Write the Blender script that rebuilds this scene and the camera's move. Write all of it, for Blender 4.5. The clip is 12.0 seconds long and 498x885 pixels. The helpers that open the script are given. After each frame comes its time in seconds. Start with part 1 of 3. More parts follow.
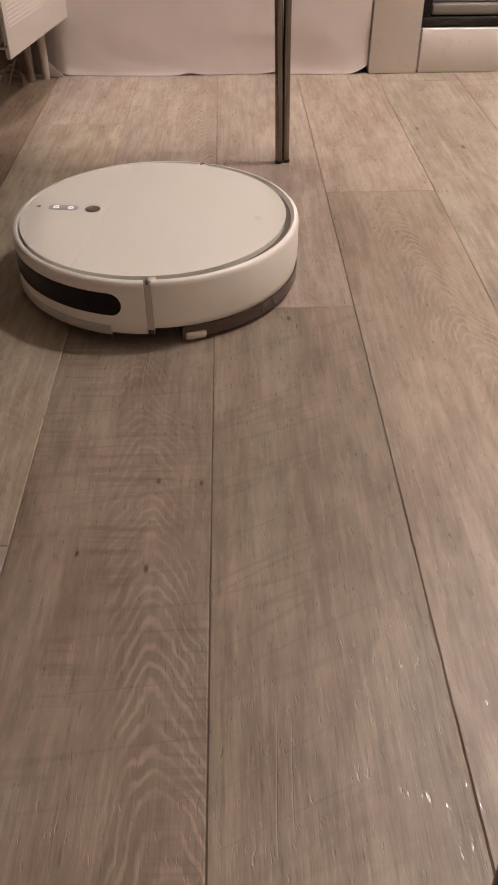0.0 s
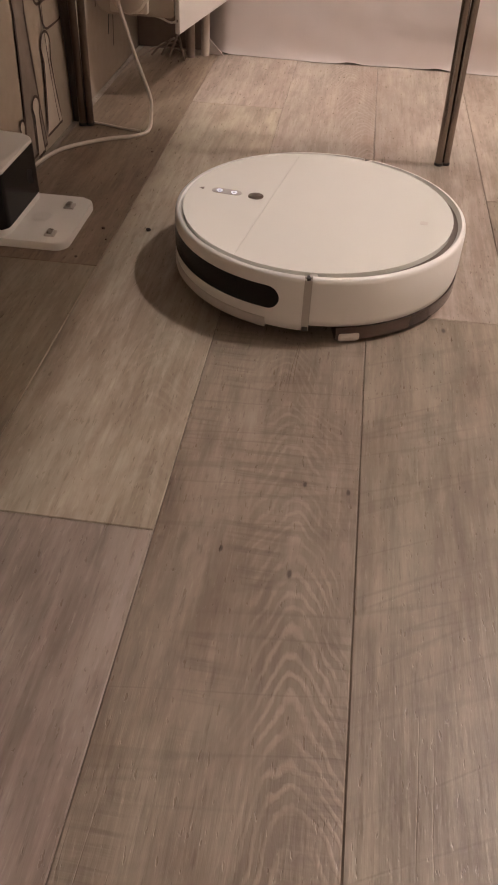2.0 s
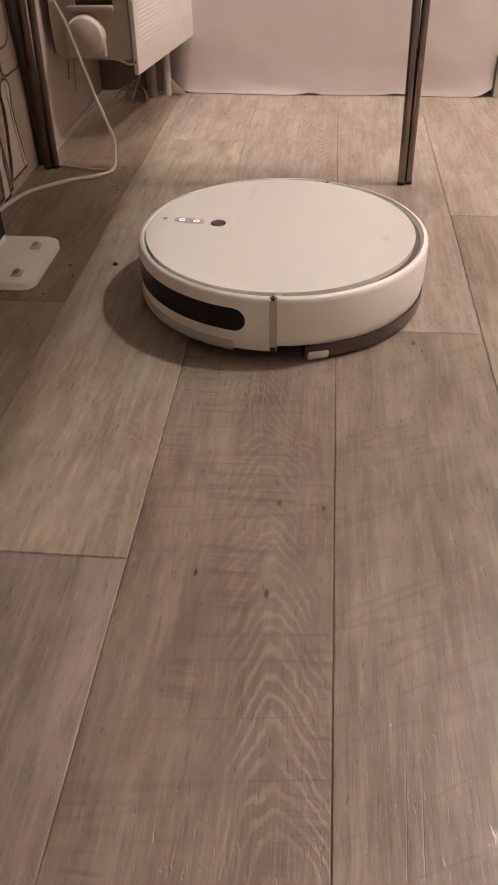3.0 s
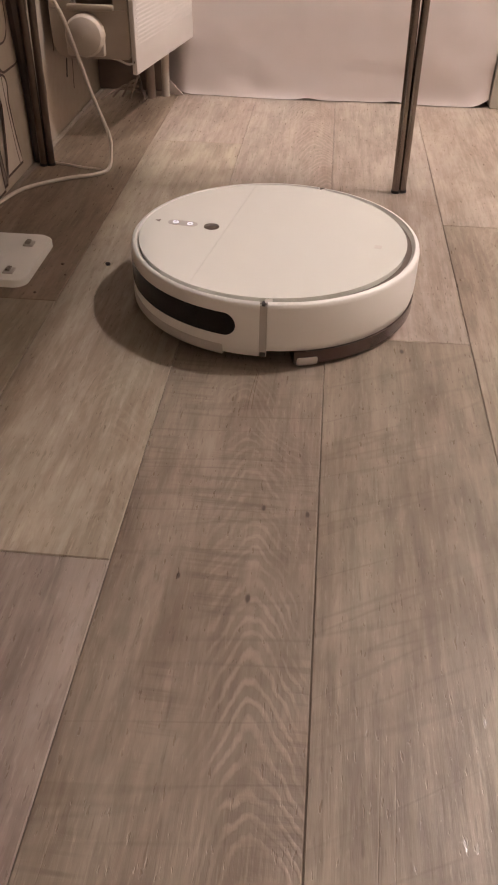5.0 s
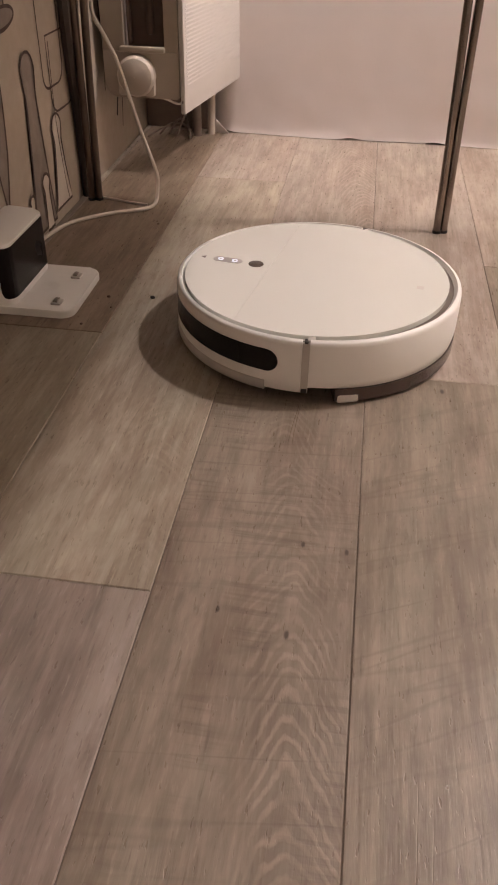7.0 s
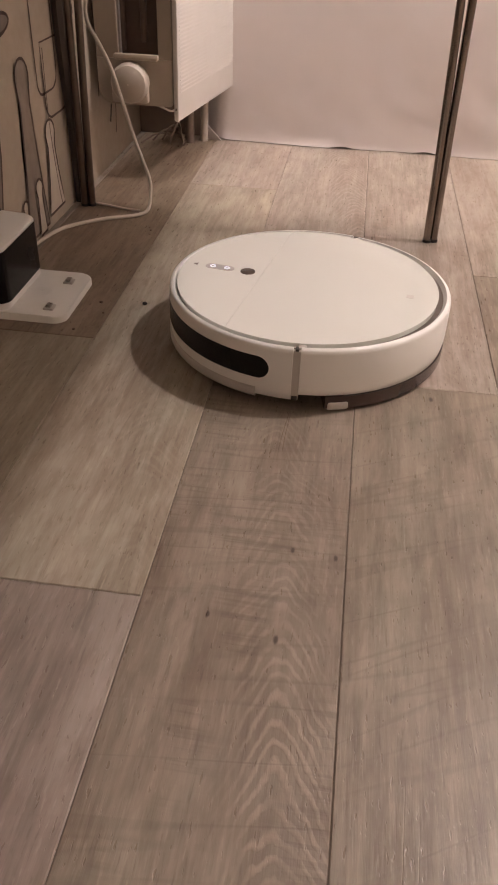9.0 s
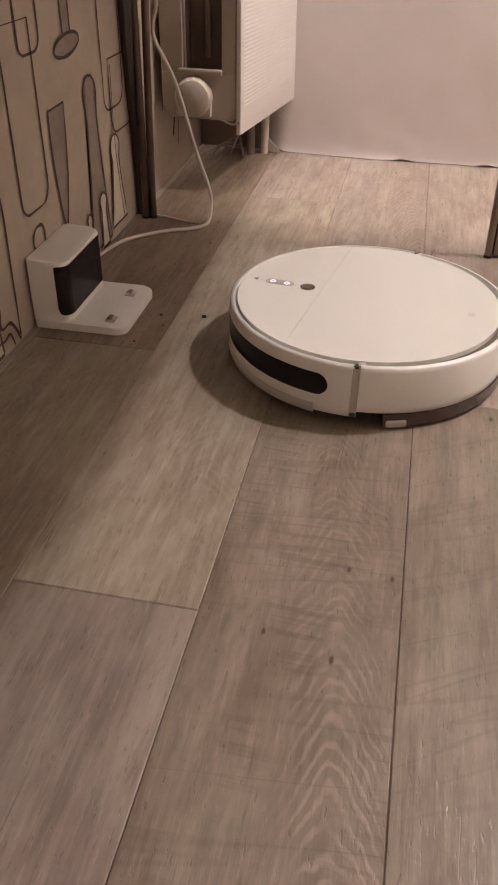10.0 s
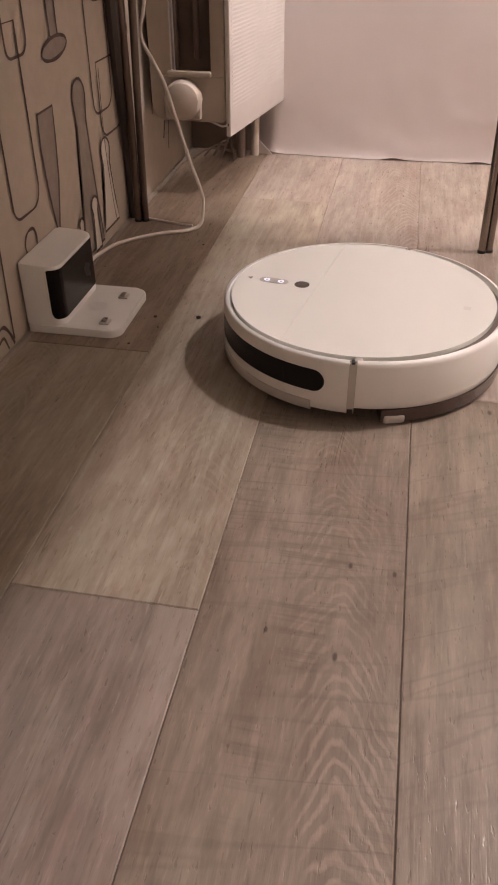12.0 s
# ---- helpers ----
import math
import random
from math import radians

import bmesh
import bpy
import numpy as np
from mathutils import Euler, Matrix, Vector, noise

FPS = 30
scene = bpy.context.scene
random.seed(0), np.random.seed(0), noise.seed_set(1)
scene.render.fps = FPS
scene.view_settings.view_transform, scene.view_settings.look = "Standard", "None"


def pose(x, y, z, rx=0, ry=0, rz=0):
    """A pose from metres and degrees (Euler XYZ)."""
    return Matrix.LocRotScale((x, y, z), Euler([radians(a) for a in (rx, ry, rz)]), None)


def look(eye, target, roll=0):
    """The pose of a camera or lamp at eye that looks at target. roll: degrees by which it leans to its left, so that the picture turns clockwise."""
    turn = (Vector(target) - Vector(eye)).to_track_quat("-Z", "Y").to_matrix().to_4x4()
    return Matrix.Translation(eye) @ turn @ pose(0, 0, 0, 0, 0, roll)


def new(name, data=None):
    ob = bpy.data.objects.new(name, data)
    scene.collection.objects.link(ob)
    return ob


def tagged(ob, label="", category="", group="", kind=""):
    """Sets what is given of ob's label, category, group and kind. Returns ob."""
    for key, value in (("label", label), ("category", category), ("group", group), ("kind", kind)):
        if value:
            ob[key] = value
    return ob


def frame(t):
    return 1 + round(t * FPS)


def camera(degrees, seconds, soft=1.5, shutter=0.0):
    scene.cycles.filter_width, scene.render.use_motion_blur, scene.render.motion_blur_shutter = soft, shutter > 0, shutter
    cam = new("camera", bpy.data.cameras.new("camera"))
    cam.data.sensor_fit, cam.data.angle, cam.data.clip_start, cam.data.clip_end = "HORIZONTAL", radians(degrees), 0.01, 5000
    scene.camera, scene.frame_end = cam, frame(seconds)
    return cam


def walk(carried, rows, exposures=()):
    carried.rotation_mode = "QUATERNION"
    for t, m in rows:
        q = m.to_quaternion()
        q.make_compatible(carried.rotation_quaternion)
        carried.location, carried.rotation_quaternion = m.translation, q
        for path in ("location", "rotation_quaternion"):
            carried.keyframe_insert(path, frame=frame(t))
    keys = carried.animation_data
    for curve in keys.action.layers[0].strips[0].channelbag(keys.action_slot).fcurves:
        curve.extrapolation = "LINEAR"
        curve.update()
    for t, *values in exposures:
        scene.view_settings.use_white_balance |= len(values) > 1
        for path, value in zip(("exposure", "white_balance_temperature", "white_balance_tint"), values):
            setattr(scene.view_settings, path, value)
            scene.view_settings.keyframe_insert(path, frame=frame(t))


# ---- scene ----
cam = camera(35.0, 12.0, soft=1.9)

PATH = [
    (0, (0.023, -0.462, 0.5), (0.057, 1.066, -0.791), -0.3),
    (0.5, (0.029, -0.47, 0.507), (0.035, 1.059, -0.782), -1.5),
    (1, (0.032, -0.464, 0.496), (0.121, 1.036, -0.824), -0.3),
    (1.5, (-0.03, -0.448, 0.508), (-0.111, 1.066, -0.796), 2.4),
    (2, (-0.047, -0.443, 0.503), (-0.205, 1.05, -0.818), 2.6),
    (2.5, (-0.059, -0.438, 0.498), (-0.285, 1.065, -0.802), 2.6),
    (3, (-0.023, -0.443, 0.487), (-0.18, 1.11, -0.764), -1.0),
    (3.2, (-0.02, -0.443, 0.489), (-0.156, 1.106, -0.769), -0.5),
    (4.8, (-0.016, -0.444, 0.491), (-0.14, 1.107, -0.767), 0.6),
    (5, (-0.019, -0.443, 0.492), (-0.152, 1.113, -0.757), 1.1),
    (5.5, (-0.021, -0.448, 0.506), (-0.161, 1.121, -0.727), 1.5),
    (6, (-0.021, -0.444, 0.499), (-0.202, 1.137, -0.712), 0.9),
    (6.5, (-0.026, -0.448, 0.503), (-0.25, 1.145, -0.685), 0.4),
    (7, (-0.031, -0.448, 0.502), (-0.242, 1.144, -0.689), 1.2),
    (7.5, (-0.038, -0.448, 0.502), (-0.241, 1.137, -0.701), 2.1),
    (9.5, (-0.03, -0.454, 0.513), (-0.216, 1.154, -0.661), 2.1),
    (10, (-0.042, -0.452, 0.518), (-0.351, 1.14, -0.653), 1.0),
    (10.5, (-0.053, -0.45, 0.51), (-0.362, 1.146, -0.654), 1.9),
    (11, (-0.048, -0.45, 0.51), (-0.338, 1.15, -0.655), 1.4),
    (11.5, (-0.046, -0.45, 0.508), (-0.344, 1.146, -0.66), 0.9),
    (12, (-0.042, -0.451, 0.507), (-0.347, 1.151, -0.651), -0.2),
]
EXPOSURES = [(0, -0.03, 6560, 12), (0.5, -0.19, 6720, 12), (1, -0.21, 6720, 12), (2, 0.03, 6600, 13), (2.5, 0.1, 6560, 13), (3, 0.15, 6500, 13), (6.5, 0.19, 6450, 13), (9.5, 0.22, 6420, 13), (12, 0.28, 6320, 16)]
walk(cam, [(t, look(eye, target, roll)) for t, eye, target, roll in PATH], EXPOSURES)

# ---- light: two ceiling lamps, one over the far end of the table, one out in the room ----
world = bpy.data.worlds.new("world")
scene.world = world
world.use_nodes = True
world.node_tree.nodes["Background"].inputs[0].default_value = (0.02, 0.018, 0.015, 1)
world.node_tree.nodes["Background"].inputs[1].default_value = 0.3


def bulb_light(name, eye, radius, watts, colour):
    data = bpy.data.lights.new(name, "POINT")
    data.shadow_soft_size, data.energy, data.color = radius, watts, colour
    ob = new(name, data)
    ob.location = eye
    return ob


WARM = (1.0, 0.903, 0.872)
LAMPS = [(0.05, 1.15, 0.05, 52.0), (1.26, 0.93, 0.055, 102.0)]  # x, y, radius, watts
for lx, ly, radius, watts in LAMPS:
    bulb_light("ceiling_lamp_light", (lx, ly, 2.36), radius, watts, WARM)


# ---- node helpers and materials ----
class Nodes:
    def __init__(self, name):
        self.material = bpy.data.materials.new(name)
        self.material.use_nodes = True
        self.tree = self.material.node_tree
        self.shader = self.tree.nodes["Principled BSDF"]

    def add(self, kind, links=None, **values):
        node = self.tree.nodes.new(kind)
        for key, value in values.items():
            setattr(node, key, value)
        for key, value in (links or {}).items():
            self.put(node.inputs[key], value)
        return node

    def put(self, socket, value):
        if isinstance(value, bpy.types.NodeSocket):
            self.tree.links.new(value, socket)
        else:
            socket.default_value = value

    def maths(self, operation, a, b=0.0):
        node = self.add("ShaderNodeMath", {0: a, 1: b}, operation=operation)
        return node.outputs[0]

    def noise(self, vector, scale, detail=3.0, rough=0.55):
        node = self.add("ShaderNodeTexNoise", {"Vector": vector, "Scale": scale, "Detail": detail, "Roughness": rough})
        return node.outputs["Fac"]

    def spread(self, fac, low, high, to_low=0.0, to_high=1.0):
        node = self.add("ShaderNodeMapRange", {0: fac, 1: low, 2: high, 3: to_low, 4: to_high})
        return node.outputs[0]

    def mix(self, fac, a, b, blend="MIX"):
        node = self.add("ShaderNodeMix", data_type="RGBA", blend_type=blend)
        self.put(node.inputs[0], fac)
        self.put(node.inputs[6], a)
        self.put(node.inputs[7], b)
        return node.outputs[2]

    def stretch(self, vector, scale, turn=0.0):
        if turn:
            vector = self.add("ShaderNodeMapping", {"Vector": vector, "Rotation": (0, 0, radians(turn))}).outputs[0]
        node = self.add("ShaderNodeMapping", {"Vector": vector, "Scale": scale})
        return node.outputs[0]

    def bump(self, height, strength, distance):
        node = self.add("ShaderNodeBump", {"Height": height, "Strength": strength, "Distance": distance})
        self.put(self.shader.inputs["Normal"], node.outputs[0])

    def look_of(self, **values):
        for key, value in values.items():
            self.put(self.shader.inputs[key.replace("_", " ")], value)
        return self


def plain(name, colour, rough, metal=0.0, vary=0.12, scale=30.0, bump=0.0, coat=0.0, grime=None, transmission=0.0):
    """A surface of one colour with mottling at two scales and fine relief."""
    n = Nodes(name)
    where = n.add("ShaderNodeTexCoord").outputs["Object"]
    fine, coarse = n.noise(where, scale, 4.0), n.noise(where, scale * 0.12, 2.0)
    dark = tuple(c * (1 - vary) for c in (grime or colour)) + (1,)
    tone = n.mix(n.spread(coarse, 0.3, 0.7), colour + (1,), dark)
    tone = n.mix(n.spread(fine, 0.35, 0.75, 0.0, 0.5), tone, dark)
    n.look_of(Base_Color=tone, Roughness=n.spread(fine, 0.3, 0.7, rough * 0.85, min(1.0, rough * 1.15)), Metallic=metal, Coat_Weight=coat, Transmission_Weight=transmission)
    n.shader.inputs["Coat Roughness"].default_value = 0.06
    if bump:
        n.bump(fine, 0.5, bump)
    return n.material


def plank_material():
    """Embossed grey-brown oak print: arched growth rings, fibres, cross saw marks and a few knots."""
    n = Nodes("oak_print")
    info = n.add("ShaderNodeObjectInfo")

    def own_value(name):
        return n.add("ShaderNodeAttribute", attribute_type="OBJECT", attribute_name=name).outputs["Fac"]

    seed = n.maths("MULTIPLY", info.outputs["Random"], 37.0)
    own = n.add("ShaderNodeTexCoord").outputs["Object"]
    shift = n.add("ShaderNodeCombineXYZ", {0: seed, 1: seed, 2: 0.0}).outputs[0]
    where = n.add("ShaderNodeVectorMath", {0: own, 1: shift}, operation="ADD").outputs[0]
    xyz = n.add("ShaderNodeSeparateXYZ", {0: own})
    wobble = n.noise(n.stretch(where, (17, 8, 1)), 1.0, 2.5, 0.5)
    sway = n.noise(n.stretch(where, (1, 3.0, 1)), 1.0, 1.0)
    off = n.maths("SUBTRACT", xyz.outputs[0], n.maths("ADD", own_value("ring_x"), n.spread(sway, 0.3, 0.7, -0.010, 0.010)))
    rise = n.maths("SUBTRACT", xyz.outputs[1], own_value("ring_y"))
    off = n.maths("ADD", off, n.maths("MULTIPLY", rise, 0.11))
    arch = n.maths("SQRT", n.maths("ADD", n.maths("MULTIPLY", off, off), 0.00010))
    around = n.maths("ADD", rise, n.maths("MULTIPLY", arch, 2.3))
    around = n.maths("ADD", around, n.maths("MULTIPLY", n.maths("SUBTRACT", wobble, 0.5), 0.085))
    ripple = n.noise(n.stretch(where, (100, 45, 1)), 1.0, 3.0, 0.6)
    around = n.maths("ADD", around, n.maths("MULTIPLY", n.maths("SUBTRACT", ripple, 0.5), 0.016))
    rings = n.maths("SINE", n.maths("MULTIPLY", around, 330.0))
    ring_zone = n.spread(n.maths("ABSOLUTE", rise), 0.10, 0.75, 1.0, 0.15)
    near_axis = n.spread(n.maths("ABSOLUTE", n.maths("ADD", off, n.spread(wobble, 0.3, 0.7, -0.014, 0.014))), 0.024, 0.050, 1.0, 0.0)
    patch = n.spread(n.noise(n.stretch(where, (38, 16, 1)), 1.0, 3.0), 0.36, 0.58, 0.1, 1.0)
    ring = n.maths("MULTIPLY", n.maths("MULTIPLY", ring_zone, near_axis), own_value("ring"))
    line = n.maths("MULTIPLY", n.maths("MULTIPLY", n.spread(rings, 0.0, 0.95), ring), patch)
    fibre = n.noise(n.stretch(where, (150, 9, 1)), 1.0, 4.0, 0.62)
    strand = n.noise(n.stretch(where, (55, 4.0, 1)), 1.0, 4.0, 0.62)
    fleck = n.noise(n.stretch(where, (44, 13, 1), 3.0), 1.0, 4.0, 0.62)
    slow = n.noise(n.stretch(where, (13, 5.5, 1)), 1.0, 4.0, 0.6)

    def contour(field, middle, thin, wide):
        return n.spread(n.maths("ABSOLUTE", n.maths("SUBTRACT", field, middle)), thin, wide, 1.0, 0.0)

    # long cracks with the grain, fine cross hatching, and single saw cuts right across
    crack_zone = n.spread(n.noise(n.stretch(where, (17, 5, 1)), 1.0, 2.0), 0.56, 0.72)
    crack = n.maths("MULTIPLY", contour(n.noise(n.stretch(where, (46, 2.4, 1), 2.0), 1.0, 2.0), 0.5, 0.003, 0.016), crack_zone)
    hatch = n.noise(n.stretch(where, (8, 170, 1), 1.5), 1.0, 2.0)
    hatch_zone = n.spread(n.noise(n.stretch(where, (12, 6, 1)), 1.0, 2.0), 0.48, 0.62)
    bar = n.maths("MULTIPLY", n.maths("MULTIPLY", n.spread(hatch, 0.47, 0.68), hatch_zone), own_value("saw"))
    cut_zone = n.spread(n.noise(n.stretch(where, (9, 9, 1)), 1.0, 2.0), 0.38, 0.58, 0.25, 1.0)
    cut = n.maths("MULTIPLY", contour(n.noise(n.stretch(where, (1.6, 22, 1), -6.0), 1.0, 2.0), 0.5, 0.003, 0.022), n.maths("MULTIPLY", cut_zone, own_value("band")))
    slant = n.maths("MULTIPLY", contour(n.noise(n.stretch(where, (1.8, 21, 1), -27.0), 1.0, 2.0), 0.5, 0.003, 0.024), n.maths("MULTIPLY", cut_zone, own_value("slant")))
    # base print: brown to pale, drifting to grey-green, with hard-edged darker patches
    drift = n.noise(n.stretch(where, (10, 3.5, 1), 5.0), 1.0, 3.0, 0.6)
    stain = n.noise(n.stretch(where, (16, 3.0, 1), 4.0), 1.0, 4.0, 0.65)
    pore = n.noise(n.stretch(where, (270, 34, 1)), 1.0, 3.0, 0.6)
    tone = n.mix(n.spread(slow, 0.32, 0.68), (0.205, 0.160, 0.128, 1), (0.355, 0.300, 0.252, 1))
    tone = n.mix(n.spread(drift, 0.42, 0.60, 0.0, 0.65), tone, (0.272, 0.242, 0.198, 1))
    tone = n.mix(n.spread(stain, 0.535, 0.56, 0.0, 0.30), tone, (0.165, 0.122, 0.094, 1))
    tone = n.mix(n.spread(stain, 0.40, 0.425, 0.22, 0.0), tone, (0.40, 0.348, 0.292, 1))
    tone = n.mix(n.spread(strand, 0.5, 0.70, 0.0, 0.42), tone, (0.150, 0.112, 0.088, 1))
    tone = n.mix(n.spread(strand, 0.28, 0.44, 0.48, 0.0), tone, (0.44, 0.385, 0.33, 1))
    tone = n.mix(n.spread(fleck, 0.5, 0.66, 0.0, 0.42), tone, (0.155, 0.118, 0.093, 1))
    tone = n.mix(n.spread(fleck, 0.32, 0.46, 0.34, 0.0), tone, (0.385, 0.33, 0.275, 1))
    tone = n.mix(n.spread(fibre, 0.5, 0.74, 0.0, 0.36), tone, (0.42, 0.36, 0.305, 1))
    tone = n.mix(n.spread(fibre, 0.22, 0.44, 0.45, 0.0), tone, (0.125, 0.092, 0.072, 1))
    tone = n.mix(n.spread(pore, 0.60, 0.70, 0.0, 0.30), tone, (0.47, 0.41, 0.35, 1))
    tone = n.mix(n.spread(pore, 0.30, 0.40, 0.40, 0.0), tone, (0.115, 0.083, 0.064, 1))
    tone = n.mix(n.maths("MULTIPLY", crack, 0.30), tone, (0.095, 0.068, 0.052, 1))
    tone = n.mix(n.maths("MULTIPLY", ring, 0.34), tone, (0.18, 0.135, 0.105, 1))
    tone = n.mix(n.maths("MULTIPLY", line, 0.42), tone, (0.43, 0.37, 0.315, 1))
    tone = n.mix(n.maths("MULTIPLY", bar, 0.42), tone, (0.12, 0.087, 0.067, 1))
    tone = n.mix(n.maths("MULTIPLY", cut, 0.36), tone, (0.115, 0.083, 0.064, 1))
    tone = n.mix(n.maths("MULTIPLY", slant, 0.30), tone, (0.135, 0.098, 0.074, 1))
    spot = n.add("ShaderNodeNewGeometry").outputs["Position"]
    for x, y, r in KNOTS:
        away = n.add("ShaderNodeVectorMath", {0: n.stretch(spot, (1.0, 0.45, 0.0)), 1: (x, y * 0.45, 0)}, operation="DISTANCE").outputs["Value"]
        away = n.maths("ADD", away, n.maths("MULTIPLY", n.maths("SUBTRACT", fibre, 0.5), 0.004))
        tone = n.mix(n.spread(away, r * 0.45, r * 0.95, 0.92, 0.0), tone, (0.038, 0.025, 0.018, 1))
        tone = n.mix(n.spread(away, r * 0.8, r * 2.8, 0.2, 0.0), tone, (0.15, 0.11, 0.082, 1))
    tone = n.mix(1.0, tone, (1.0, 1.02, 1.02, 1), "MULTIPLY")
    tone = n.mix(1.0, tone, info.outputs["Color"], "MULTIPLY")
    height = n.maths("ADD", n.maths("MULTIPLY", fibre, 0.9), n.maths("MULTIPLY", n.maths("ADD", bar, n.maths("ADD", cut, slant)), -0.12))
    height = n.maths("ADD", height, n.maths("MULTIPLY", line, 0.2))
    height = n.maths("SUBTRACT", height, n.maths("MULTIPLY", crack, 0.35))
    glint = n.spread(n.noise(n.stretch(where, (300, 60, 1)), 1.0, 2.0), 0.65, 0.69)
    height = n.maths("SUBTRACT", height, n.maths("MULTIPLY", glint, 0.22))
    rough = n.spread(fibre, 0.3, 0.7, 0.50, 0.40)
    rough = n.maths("SUBTRACT", rough, n.maths("ADD", n.maths("MULTIPLY", glint, 0.33), n.maths("MULTIPLY", crack, 0.2)))
    n.look_of(Base_Color=tone, Roughness=rough)
    n.put(n.shader.inputs["Specular IOR Level"], n.maths("ADD", 0.36, n.maths("MULTIPLY", glint, 0.9)))
    n.bump(height, 0.75, 0.0007)
    return n.material


# knots in the floor's print: x, y, radius
KNOTS = [(-0.049, 0.077, 0.0024), (-0.009, 0.073, 0.0023), (-0.053, -0.029, 0.0031), (-0.112, -0.011, 0.0022),
         (0.047, 0.428, 0.0042), (0.433, 0.923, 0.0048), (-0.075, 0.40, 0.002), (0.09, 0.36, 0.0034), (-0.085, 0.55, 0.0022), (0.37, 1.02, 0.004)]

M_PLANK = plank_material()
M_SUBFLOOR = plain("dark_joint", (0.15, 0.112, 0.087), 0.8)
M_PAPER = plain("cream_wallpaper", (0.44, 0.37, 0.295), 0.7, vary=0.10, scale=60, bump=0.0004)
M_INK = plain("brown_ink", (0.072, 0.038, 0.025), 0.6, vary=0.2, scale=90)
M_INK_FILL = plain("grey_ink", (0.30, 0.245, 0.205), 0.65, vary=0.25, scale=70)
M_INK_LIGHT = plain("cream_ink", (0.62, 0.55, 0.47), 0.65, vary=0.1, scale=70)
M_WALL = plain("white_wall_paint", (0.80, 0.765, 0.72), 0.8, vary=0.06, scale=40, bump=0.0005)
M_ROOM = plain("beige_wall_paint", (0.54, 0.48, 0.42), 0.8, vary=0.08, scale=30, bump=0.0005)
M_CEILING = plain("white_ceiling_paint", (0.80, 0.775, 0.735), 0.85, vary=0.04, scale=20, bump=0.0005)
M_SHEET = plain("white_film", (0.71, 0.645, 0.62), 0.34, vary=0.07, scale=14, bump=0.0006)
M_DOOR = plain("white_door_plastic", (0.77, 0.73, 0.68), 0.3, vary=0.05, scale=25)
M_GASKET = plain("black_rubber", (0.008, 0.006, 0.005), 0.7, vary=0.3)
M_GREY_TRIM = plain("grey_aluminium", (0.30, 0.28, 0.26), 0.35, metal=0.4, vary=0.1)
M_PANE = plain("grey_door_pane", (0.40, 0.38, 0.36), 0.12, vary=0.05, coat=0.5)
M_GLOSS = plain("gloss_white_plastic", (0.735, 0.735, 0.68), 0.13, vary=0.02, scale=8, coat=0.5)
M_SATIN = plain("satin_white_plastic", (0.79, 0.775, 0.74), 0.42, vary=0.03, scale=40)
M_TRIM = plain("pale_grey_plastic", (0.52, 0.485, 0.445), 0.35, vary=0.05, scale=40)
M_GROOVE = plain("grey_brown_ring", (0.12, 0.092, 0.076), 0.38, vary=0.12, scale=60)
M_BLACK = plain("black_gloss_plastic", (0.010, 0.008, 0.008), 0.24, vary=0.05, scale=8)
M_BLACK.node_tree.nodes["Principled BSDF"].inputs["Specular IOR Level"].default_value = 0.22
M_CHASSIS = plain("dark_chassis_plastic", (0.04, 0.034, 0.03), 0.5, vary=0.2)
M_TANK = plain("smoky_tank_plastic", (0.078, 0.046, 0.039), 0.22, vary=0.3, scale=50, coat=0.5)
M_LENS = plain("bronze_lens", (0.075, 0.052, 0.038), 0.18, vary=0.2, scale=90)
M_PILL = plain("silver_button", (0.37, 0.345, 0.32), 0.3, vary=0.06)
M_CONTACT = plain("nickel_contact", (0.42, 0.38, 0.34), 0.3, metal=1.0, vary=0.2, scale=200)
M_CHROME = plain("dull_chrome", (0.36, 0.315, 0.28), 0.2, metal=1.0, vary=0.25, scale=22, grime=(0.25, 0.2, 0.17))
# same chrome with shade in its colour, for wall-side and camera-side legs
M_SHADY = plain("shaded_chrome", (0.17, 0.13, 0.105), 0.4, metal=1.0, vary=0.3, scale=22, grime=(0.12, 0.085, 0.065))
M_FOOT = plain("black_foot_cap", (0.02, 0.016, 0.014), 0.6, vary=0.2)
M_CABLE = plain("white_cable", (0.62, 0.56, 0.50), 0.5, vary=0.08)
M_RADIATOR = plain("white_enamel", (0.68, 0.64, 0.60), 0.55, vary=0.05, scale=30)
# darker than the enamel: the shade on the radiator's end is in this colour
M_CASING = plain("aged_shaded_plastic", (0.40, 0.335, 0.27), 0.5, vary=0.12, scale=40)
M_KNOB = plain("cream_plastic", (0.52, 0.45, 0.375), 0.45, vary=0.08, scale=40)
M_DUCT = plain("dark_duct", (0.06, 0.042, 0.034), 0.4, vary=0.2)
M_INSIDE = plain("rusty_brown_metal", (0.13, 0.085, 0.062), 0.6, vary=0.35, scale=50)
M_PIPE = plain("brown_pipe", (0.22, 0.16, 0.125), 0.5, vary=0.3, scale=60)
M_TABLE = plain("dark_laminate", (0.20, 0.14, 0.10), 0.45, vary=0.2, scale=25)
M_CRUMB = plain("dark_crumb", (0.03, 0.02, 0.016), 0.9, vary=0.3, scale=300)
M_GRIT = plain("brown_grit", (0.12, 0.08, 0.06), 0.9, vary=0.3, scale=300)


def glow(name, colour, strength):
    n = Nodes(name)
    n.look_of(Base_Color=colour, Emission_Color=colour, Emission_Strength=strength)
    return n.material


M_LED = glow("white_led", (0.80, 0.83, 1.0, 1), 1.0)
M_LAMP = glow("lamp_diffuser", (1.0, 0.86, 0.72, 1), 6.0)


